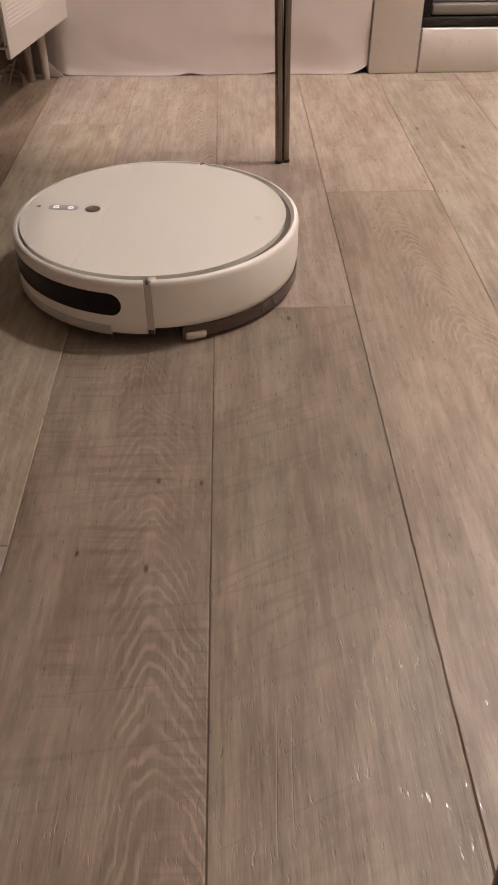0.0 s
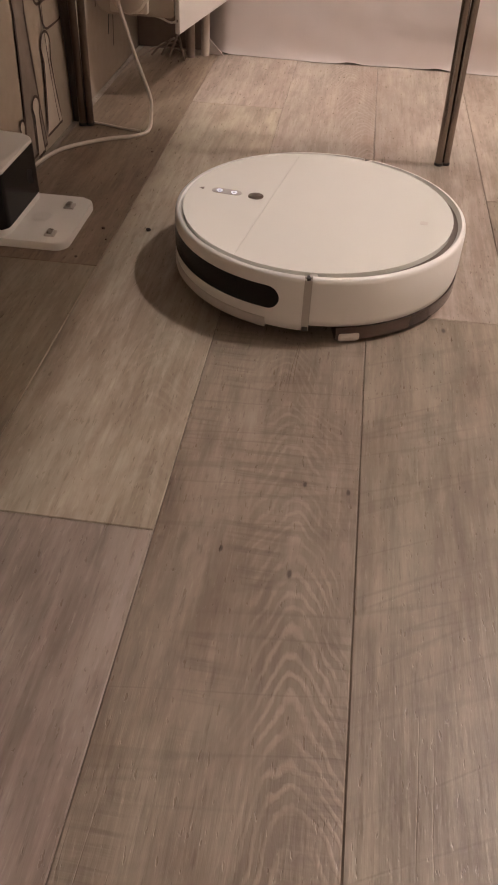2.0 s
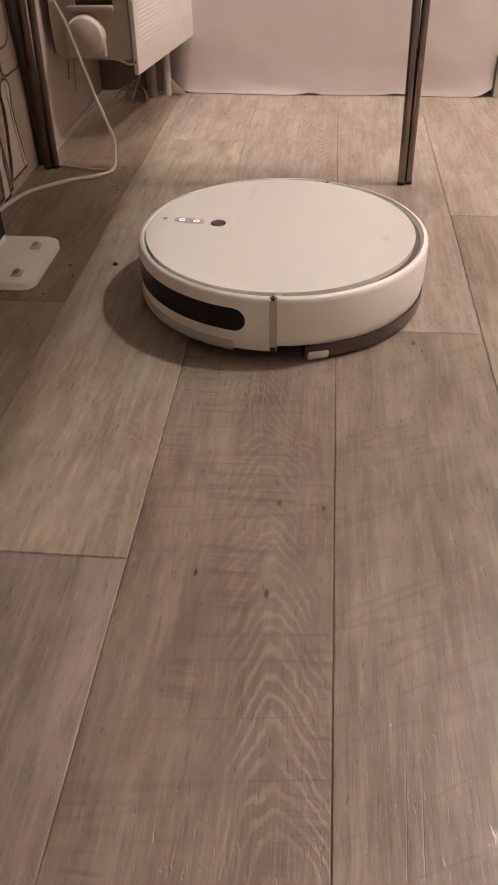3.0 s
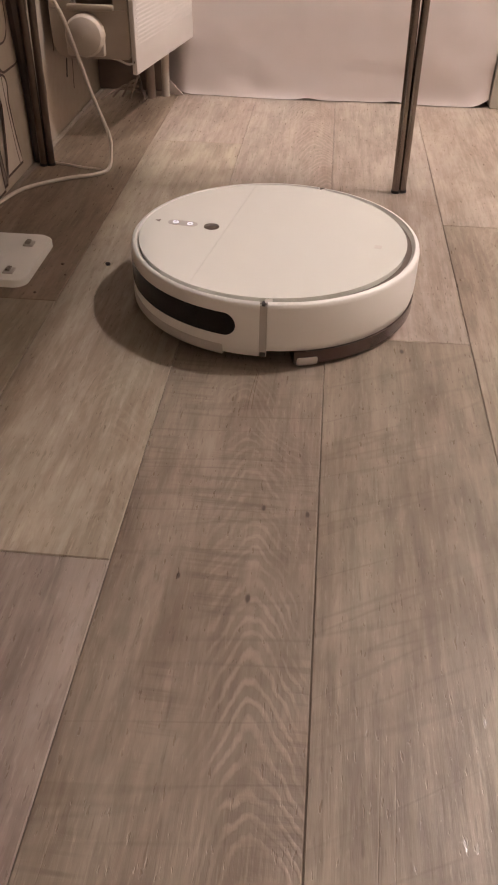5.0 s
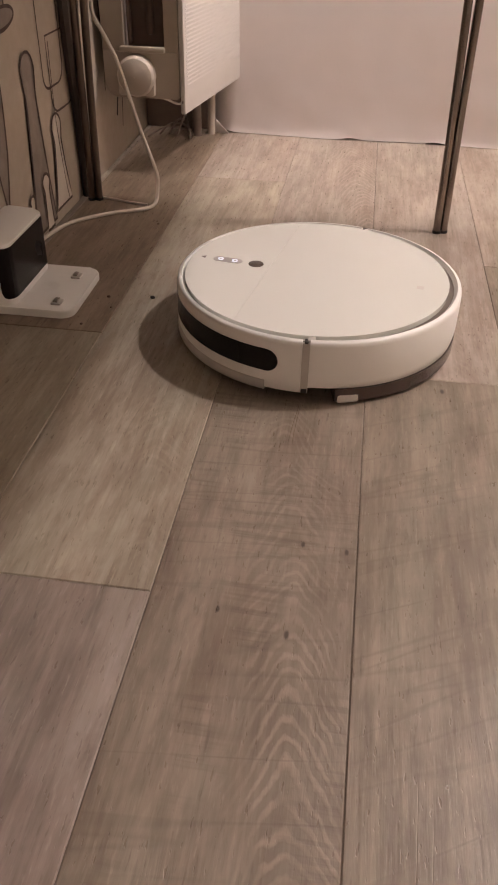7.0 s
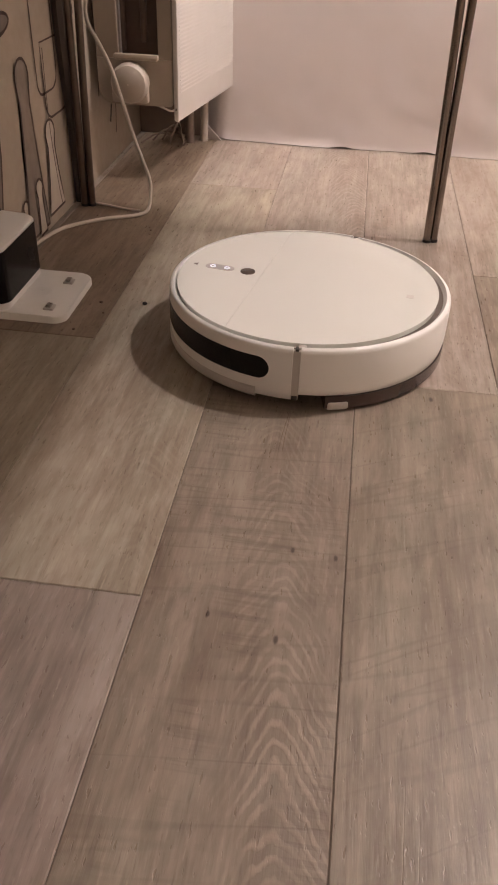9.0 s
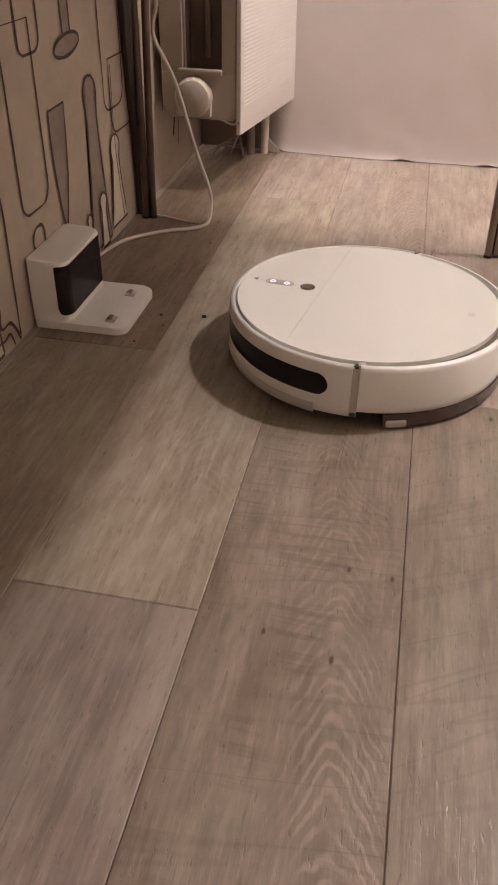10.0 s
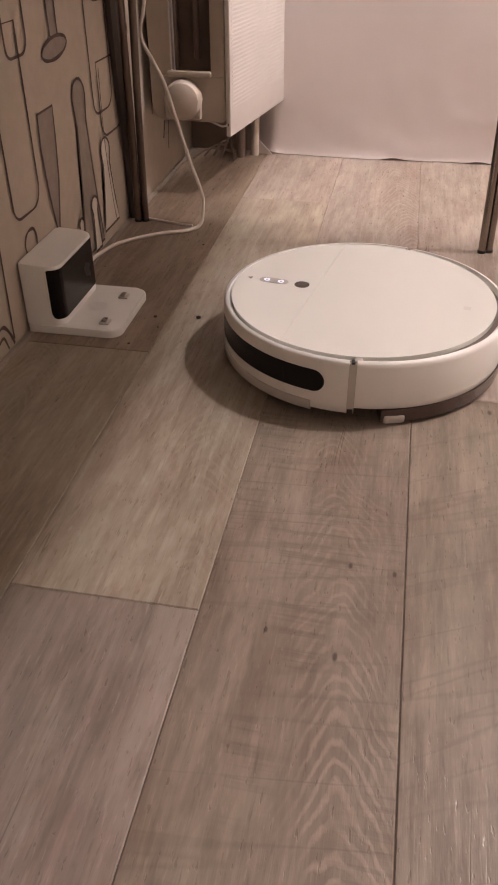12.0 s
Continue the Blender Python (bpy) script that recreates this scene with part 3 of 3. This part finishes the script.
# ---- robot vacuum cleaner ----
def robot_vacuum():
    R = 0.1785
    ob = thing("robot_vacuum", -0.070, 0.484, 0, "round white robot vacuum with a glossy lid and black sensor band", "robot vacuum", turn=171.0)
    part("chassis", lathe([(0.02, 0.012), (R - 0.018, 0.012), (R - 0.006, 0.020), (R - 0.006, 0.070), (0.02, 0.070)], n=72), M_CHASSIS, ob, "dark underside")
    half = 97.5
    shell = [(R - 0.012, 0.0125), (R - 0.005, 0.0125), (R - 0.0022, 0.0145), (R - 0.0008, 0.024), (R, 0.034), (R, 0.0745), (R - 0.0008, 0.0785), (R - 0.0026, 0.0804), (R - 0.0058, 0.0810), (R - 0.0066, 0.0790), (R - 0.012, 0.074)]
    bumper = part("bumper", lathe(shell, -half, half, 96), M_SATIN, ob, "", 50)
    rear = [(R - 0.012, 0.020), (R - 0.006, 0.0195), (R - 0.0028, 0.0215), (R - 0.0012, 0.030), (R - 0.0006, 0.040)] + [(r - 0.0006, z) for r, z in shell[5:]]
    part("rear_shell", lathe(rear, half + 2.8, 360 - half - 2.8, 84), M_SATIN, ob, "", 50)
    for s in (-1, 1):
        mid = s * (half + 1.4)
        part("side_gap", lathe([(R - 0.014, 0.014), (R - 0.0026, 0.014), (R - 0.0026, 0.0775), (R - 0.014, 0.0775)], mid - 1.35, mid + 1.35, 3), M_TRIM, ob, "grey recessed gap")
        for z0, z1, wide in ((0.0135, 0.0195, 0.0034), (0.0770, 0.0800, 0.0022)):
            notch = box(-0.004, 0.0042, -wide, wide, z0, z1, 0.001)
            notch.transform(Matrix.Rotation(radians(mid), 4, "Z") @ Matrix.Translation((R - 0.0062, 0, 0)))
            part("notch", notch, M_CHASSIS, ob, "dark notch in the gap")
    # sensor band with round ends
    bm, cols, end, low, high = bmesh.new(), [], 89.0, 0.0375, 0.0655
    h = (high - low) / 2
    for k in range(121):
        a = -end * math.cos(math.pi * k / 120)
        arc = (end - abs(a)) * math.pi / 180 * R
        tall = h * math.sqrt(max(0.0, 1 - (1 - min(1.0, arc / h)) ** 2))
        tall = max(tall, 0.002)
        z = (low + high) / 2
        q = radians(a)
        cols.append([bm.verts.new(((R + 0.0004) * math.cos(q), (R + 0.0004) * math.sin(q), z + tall * t)) for t in (-1, -0.33, 0.33, 1)])
    for a, b in zip(cols, cols[1:]):
        for t in range(3):
            bm.faces.new((a[t], b[t], b[t + 1], a[t + 1]))
    part("sensor_window", bm, M_BLACK, bumper, "black glossy sensor band", 60)
    part("lower_trim", lathe([(R - 0.006, 0.0115), (R - 0.001, 0.0115), (R + 0.0006, 0.0135), (R + 0.0008, 0.0225), (R - 0.001, 0.0245), (R - 0.006, 0.0245)], -84, 84, 80), M_TRIM, bumper, "pale grey lower lip", 60)
    # lid, sunk in a grey ring and split across the front
    part("ring", lathe([(R - 0.0185, 0.070), (R - 0.0067, 0.070), (R - 0.0067, 0.0785), (R - 0.0078, 0.0770), (R - 0.0125, 0.0755), (R - 0.0185, 0.0752)], n=96), M_GROOVE, ob, "grey-brown ring round the lid", 50)
    r, split = R - 0.0130, 0.060
    a = math.acos(split / r)
    front = [(r * math.cos(-a + 2 * a * k / 48), r * math.sin(-a + 2 * a * k / 48)) for k in range(49)]
    part("lid", prism([(x + 0.00365, y) for x, y in front], 0.068, 0.0815, 0.0004, 2), M_GLOSS, ob, "glossy white front cover", 14)
    tail = [(r * math.cos(a + (2 * math.pi - 2 * a) * k / 80), r * math.sin(a + (2 * math.pi - 2 * a) * k / 80)) for k in range(81)]
    lid = part("lid", prism([(x + 0.00350, y) for x, y in tail], 0.068, 0.0815, 0.0004, 2), M_GLOSS, ob, "glossy white hinged lid", 14)
    for side in (-1, 1):
        bridge = box(-0.0052, 0.0052, -0.0045, 0.0045, 0.0745, 0.0803, 0.0012)
        bridge.transform(Matrix.Rotation(radians(side * 100.6), 4, "Z") @ Matrix.Translation((R - 0.0108, 0, 0)))
        part("bridge", bridge, M_TRIM, ob)
    # buttons, lens and marks
    pill = part("button", prism(rounded(0.1015, 0.1405, -0.0072, 0.0072, (0.0071,) * 4), 0.0810, 0.0819, 0.0003, 1), M_PILL, ob, "silver touch button pair")
    for side in (-1, 1):
        led = lathe([(0.0024, 0.0), (0.0038, 0.0), (0.0038, 0.0004), (0.0024, 0.0004)], n=20)
        led.transform(Matrix.Translation((0.121 + side * 0.0095, 0.0, 0.0818)))
        part("led_ring", led, M_LED, pill, "lit white ring")
        part("symbol", disc(0.0012, 0.0818, 0.0822, 0.0, 0.121 + side * 0.0095, 0.0, 10), M_TRIM, pill)
    part("lens", disc(0.0098, 0.0812, 0.0821, 0.0005, 0.083, 0.0), M_LENS, ob, "dark bronze camera lens")
    mark = disc(0.0042, 0.0813, 0.0818, 0.0, 0.1535, 0.0, 3)
    part("arrow_mark", mark, M_GROOVE, ob)
    part("logo_mark", prism(rounded(-0.132, -0.123, -0.0045, 0.0045, (0.0018,) * 4), 0.0813, 0.08165, 0.0), M_TRIM, lid, "small grey square mark")
    # water tank under the tail, mop tab and wheels
    tank = [(R - 0.06, 0.002), (R - 0.006, 0.002), (R - 0.001, 0.005), (R - 0.001, 0.0205), (R - 0.06, 0.0205)]
    part("water_tank", lathe(tank, 110.5, 249.5, 66), M_TANK, ob, "smoky brown water tank", 50)
    for s in (-1, 1):
        q = radians(s * 115.5)
        tab = box(-0.005, 0.005, -0.0135, 0.0135, 0.0015, 0.0145, 0.0046, 3)
        tab.transform(Matrix.Translation(((R - 0.0048) * math.cos(q), (R - 0.0048) * math.sin(q), 0)) @ Matrix.Rotation(q, 4, "Z"))
        part("mop_tab", tab, M_TRIM, ob, "pale grey mop tab")
        wheel = lathe([(0.001, -0.009), (0.032, -0.009), (0.034, 0.0), (0.032, 0.009), (0.001, 0.009)], n=28)
        wheel.transform(Matrix.Translation((0.0, s * 0.11, 0.034)) @ Matrix.Rotation(radians(90), 4, "X"))
        part("wheel", wheel, M_CHASSIS, ob, "black rubber wheel")
    part("roller", tube([(0.11, -0.012, 0.0125), (0.11, 0.012, 0.0125)], 0.0125, 14, 1), M_CHASSIS, ob)


robot_vacuum()


# ---- crumbs on the floor ----
def crumb(x, y, r, material, seed):
    bm = bmesh.new()
    bmesh.ops.create_icosphere(bm, subdivisions=2, radius=r)
    for v in bm.verts:
        v.co *= 1 + 0.35 * noise.noise(v.co * (0.7 / r) + Vector((seed, 0, 0)))
        v.co.z *= 0.6
    low = min(v.co.z for v in bm.verts)
    for v in bm.verts:
        v.co += Vector((x, y, -low))
    single("crumb", bm, material, "small dark crumb lying on the floor", "crumb", group="crumbs on the floor")


for k, (x, y, r) in enumerate([(-0.303, 0.537, 0.0036), (-0.364, 0.530, 0.0026), (-0.377, 0.446, 0.002), (-0.352, 0.50, 0.0015), (-0.36, 0.81, 0.0018), (-0.055, 0.50, 0.0012)]):
    crumb(x, y, r, M_CRUMB if k == 0 else M_GRIT, k * 3.1)


# ---- printed utensils on the wallpaper: flat outlines and fills, in the wall's y-z plane ----
papered = bpy.data.objects["wall_west"]


def flat(outline, depth, name, material):
    """A filled shape, a hair proud of the wall."""
    bm = bmesh.new()
    bm.faces.new([bm.verts.new((WEST + depth, y, z)) for y, z in outline])
    bmesh.ops.triangulate(bm, faces=bm.faces[:])
    return part(name, bm, material, papered)


def stroke(line, width, depth, name="outline", closed=False, steps=5, parent=None):
    pts = [p for p in smooth_line([(0, y, z) for y, z in line], steps)] if steps > 1 else [Vector((0, y, z)) for y, z in line]
    bm, n = bmesh.new(), len(pts)
    left, right = [], []
    for k, p in enumerate(pts):
        a, b = (pts[(k - 1) % n], pts[(k + 1) % n]) if closed else (pts[max(k - 1, 0)], pts[min(k + 1, n - 1)])
        d = (b - a).normalized()
        w = width * (0.42 + 0.22 * noise.noise((p.y * 60, p.z * 60, depth * 900)))
        side = Vector((0, -d.z, d.y)) * w
        left.append(bm.verts.new((WEST + depth, *(p + side)[1:])))
        right.append(bm.verts.new((WEST + depth, *(p - side)[1:])))
    for k in range(n if closed else n - 1):
        j = (k + 1) % n
        bm.faces.new((left[k], left[j], right[j], right[k]))
    return part(name, bm, M_INK, parent or papered)


def drop_shape(y, z, w0, w1, tall, n=8):
    """A handle that hangs: round at the top (width w0), growing to w1 at its foot."""
    out = [(y + w0 / 2 * math.cos(math.pi * k / n), z + w0 / 2 * math.sin(math.pi * k / n)) for k in range(n + 1)]
    left = [(y - w0 / 2 * 0.66 - (w1 - w0) / 2 * (t / 6) ** 1.6, z - tall * t / 6) for t in range(1, 7)]
    right = [(y + w0 / 2 * 0.66 + (w1 - w0) / 2 * (t / 6) ** 1.6, z - tall * t / 6) for t in range(1, 7)]
    return out + left + right[::-1]


def oval(y, z, ry, rz, tilt=0.0, n=26):
    c, s = math.cos(radians(tilt)), math.sin(radians(tilt))
    return [(y + ry * math.cos(q) * c - rz * math.sin(q) * s, z + ry * math.cos(q) * s + rz * math.sin(q) * c) for q in (2 * math.pi * k / n for k in range(n))]


INK = 0.0052


def filled(outline, name, depth=0.0008, fill=None):
    ob = flat(outline, depth, name, fill or M_INK_FILL)
    stroke(outline, INK, depth + 0.0006, "outline", True, 1, ob)
    return ob


def board(y0, y1, z0, z1, name="printed_board"):
    """A hanging board: square above, its foot rounded."""
    r = 0.32 * (y1 - y0)
    stroke(rounded(y0, y1, z0, z1, (r * 0.7, r, 0, 0), 6), INK * 0.85, 0.0012, name, True, 1)


board(0.478, 0.562, 0.145, 0.370)
board(0.528, 0.590, 0.330, 0.47)
board(0.800, 0.888, 0.205, 0.47)
board(0.826, 0.93, 0.165, 0.278)
board(0.916, 0.99, 0.215, 0.42)
filled(oval(0.676, 0.322, 0.045, 0.0135, 4), "printed_ladle")
filled([(0.666, 0.337), (0.692, 0.334), (0.694, 0.47), (0.662, 0.47)], "printed_ladle_handle", 0.0007)
filled(oval(0.86, 0.372, 0.03, 0.010, 4), "printed_ladle", 0.0022)
filled([(0.589, 0.254), (0.642, 0.255), (0.638, 0.21), (0.631, 0.16), (0.620, 0.12), (0.611, 0.092), (0.603, 0.092), (0.597, 0.12), (0.590, 0.16), (0.586, 0.21)], "printed_knife")
filled(drop_shape(0.740, 0.245, 0.052, 0.105, 0.235), "printed_paddle", 0.0010)
filled(drop_shape(0.752, 0.078, 0.030, 0.040, 0.073), "printed_brush", 0.0024, M_INK_LIGHT)
filled(drop_shape(0.690, 0.068, 0.02, 0.03, 0.06), "printed_brush", 0.0024, M_INK_LIGHT)
filled(drop_shape(0.826, 0.145, 0.042, 0.088, 0.125), "printed_spatula", 0.0018, M_INK_LIGHT)
stroke([(0.832, 0.27), (0.828, 0.16), (0.84, 0.06), (0.85, 0.02)], INK * 0.6, 0.0026, "outline")
filled(drop_shape(0.95, 0.10, 0.04, 0.05, 0.095), "printed_paddle", 0.0010)
filled(drop_shape(0.965, 0.30, 0.05, 0.06, 0.07), "printed_paddle", 0.0018)
stroke([(0.500, 0.085), (0.494, 0.108), (0.505, 0.122), (0.524, 0.122), (0.531, 0.108), (0.526, 0.085)], INK, 0.0012, "printed_hook")
stroke([(0.38, 0.27), (0.404, 0.222), (0.423, 0.19), (0.422, 0.10), (0.418, 0.008)], INK, 0.0012, "printed_bowl")
stroke([(0.30, 0.262), (0.432, 0.264), (0.415, 0.20), (0.402, 0.165), (0.36, 0.150), (0.30, 0.15)], INK, 0.0018, "printed_cup")
filled(drop_shape(0.355, 0.045, 0.030, 0.034, 0.040), "printed_fork", 0.0012, M_INK_LIGHT)
stroke([(0.372, 0.066), (0.369, 0.04), (0.392, 0.038), (0.406, 0.022), (0.414, 0.004)], INK, 0.0030, "printed_fork")
stroke([(0.347, 0.004), (0.353, 0.022), (0.372, 0.022), (0.388, 0.024), (0.397, 0.004)], INK * 0.8, 0.0030, "printed_fork")
for y, z, tall in ((1.02, 0.16, 0.12), (1.10, 0.30, 0.16), (1.20, 0.17, 0.12)):
    stroke([(y, z), (y + 0.012, z - tall * 0.5), (y + 0.004, z - tall)], INK, 0.0012, "printed_stem")


# ---- floor planks, each on its own ----
WIDE, LONG, GAP = 0.172, 1.067, 0.0004
FIRST = {-2: 0.95, -1: 0.43, 0: 0.0, 1: 0.783, 2: 0.385, 3: 0.735, 4: 0.25}
# tones of the print; (-1, 0) is also darkened for table and radiator shade
TONES = {(-1, 0): (0.76, 0.665, 0.58), (-1, -1): (0.93, 0.91, 0.82), (0, 0): (1.14, 1.12, 1.05), (0, -1): (0.89, 0.84, 0.86), (0, 1): (1.14, 1.09, 1.09),
         (1, -1): (0.80, 0.75, 0.705), (1, 0): (1.08, 1.045, 1.05), (1, -2): (1.08, 1.04, 1.0), (2, -1): (0.74, 0.70, 0.64), (2, 0): (1.04, 1.0, 1.0), (3, -1): (0.86, 0.815, 0.76), (3, 0): (1.05, 1.0, 0.98)}
# print of the known planks: ring axis, ring height, rings, saw marks, cross bands, slanted bands
STYLES = {(-1, 0): (0.06, 0.2, 0.2, 0.0, 0.0, 0.3), (-1, -1): (0.05, 0.8, 0.5, 0.0, 0.1, 0.4), (0, 0): (0.11, 0.45, 0.35, 0.1, 0.1, 0.1), (0, -1): (0.04, 0.5, 0.1, 0.0, 0.1, 0.1),
          (0, 1): (0.09, 0.2, 0.1, 0.1, 0.0, 0.0), (1, -1): (0.144, 0.024, 1.25, 1.0, 0.65, 0.15), (1, 0): (0.138, 0.38, 0.9, 0.3, 0.15, 0.0),
          (2, -1): (0.04, 0.2, 0.1, 0.15, 0.1, 0.8), (2, 0): (0.08, 0.1, 0.3, 0.3, 0.2, 0.2), (3, -1): (0.11, 0.78, 0.8, 0.0, 0.0, 0.2), (3, 0): (0.06, 0.3, 0.3, 0.1, 0.1, 0.3)}
mesh_for = {}
dice = random.Random(5)
for c in range(-2, 16):
    left = max(WEST, -0.344 + c * WIDE)
    right = min(EAST, -0.344 + (c + 1) * WIDE)
    if right - left < 0.005:
        continue
    start = FIRST.get(c, dice.uniform(0, LONG))
    for k in range(-4, 3):
        y0, y1 = max(SOUTH, start + k * LONG), min(NORTH, start + (k + 1) * LONG)
        level = dice.uniform(0.92, 1.14)
        tone = TONES.get((c, k)) or tuple(level * s for s in (1, 0.985, 0.965))
        if y1 - y0 < 0.01:
            continue
        key = (round(right - left, 4), round(y1 - y0, 4))
        if key not in mesh_for:
            bm = bmesh.new()
            bmesh.ops.create_cube(bm, size=1)
            for v in bm.verts:
                v.co = (GAP / 2 + (v.co.x + 0.5) * (key[0] - GAP), GAP / 2 + (v.co.y + 0.5) * (key[1] - GAP), -0.0038 + (v.co.z + 0.5) * 0.0038)
            top = [e for e in bm.edges if all(v.co.z > -0.001 for v in e.verts)]
            bmesh.ops.bevel(bm, geom=top, offset=0.0010, segments=1, affect="EDGES")
            data = bpy.data.meshes.new("plank")
            bm.to_mesh(data)
            bm.free()
            data.materials.append(M_PLANK)
            mesh_for[key] = data
        ob = new("plank", mesh_for[key])
        ob.parent = floor
        ob.location = (left, y0, 0)
        ob.color = (*tone, 1)
        style = STYLES.get((c, k)) or (dice.uniform(0.03, 0.14), dice.uniform(0, 1), dice.choice((0.0, 0.35, 0.7)), dice.uniform(0, 0.8), dice.uniform(0, 0.6), dice.uniform(0, 0.6))
        for key, value in zip(("ring_x", "ring_y", "ring", "saw", "band", "slant"), style):
            ob[key] = value
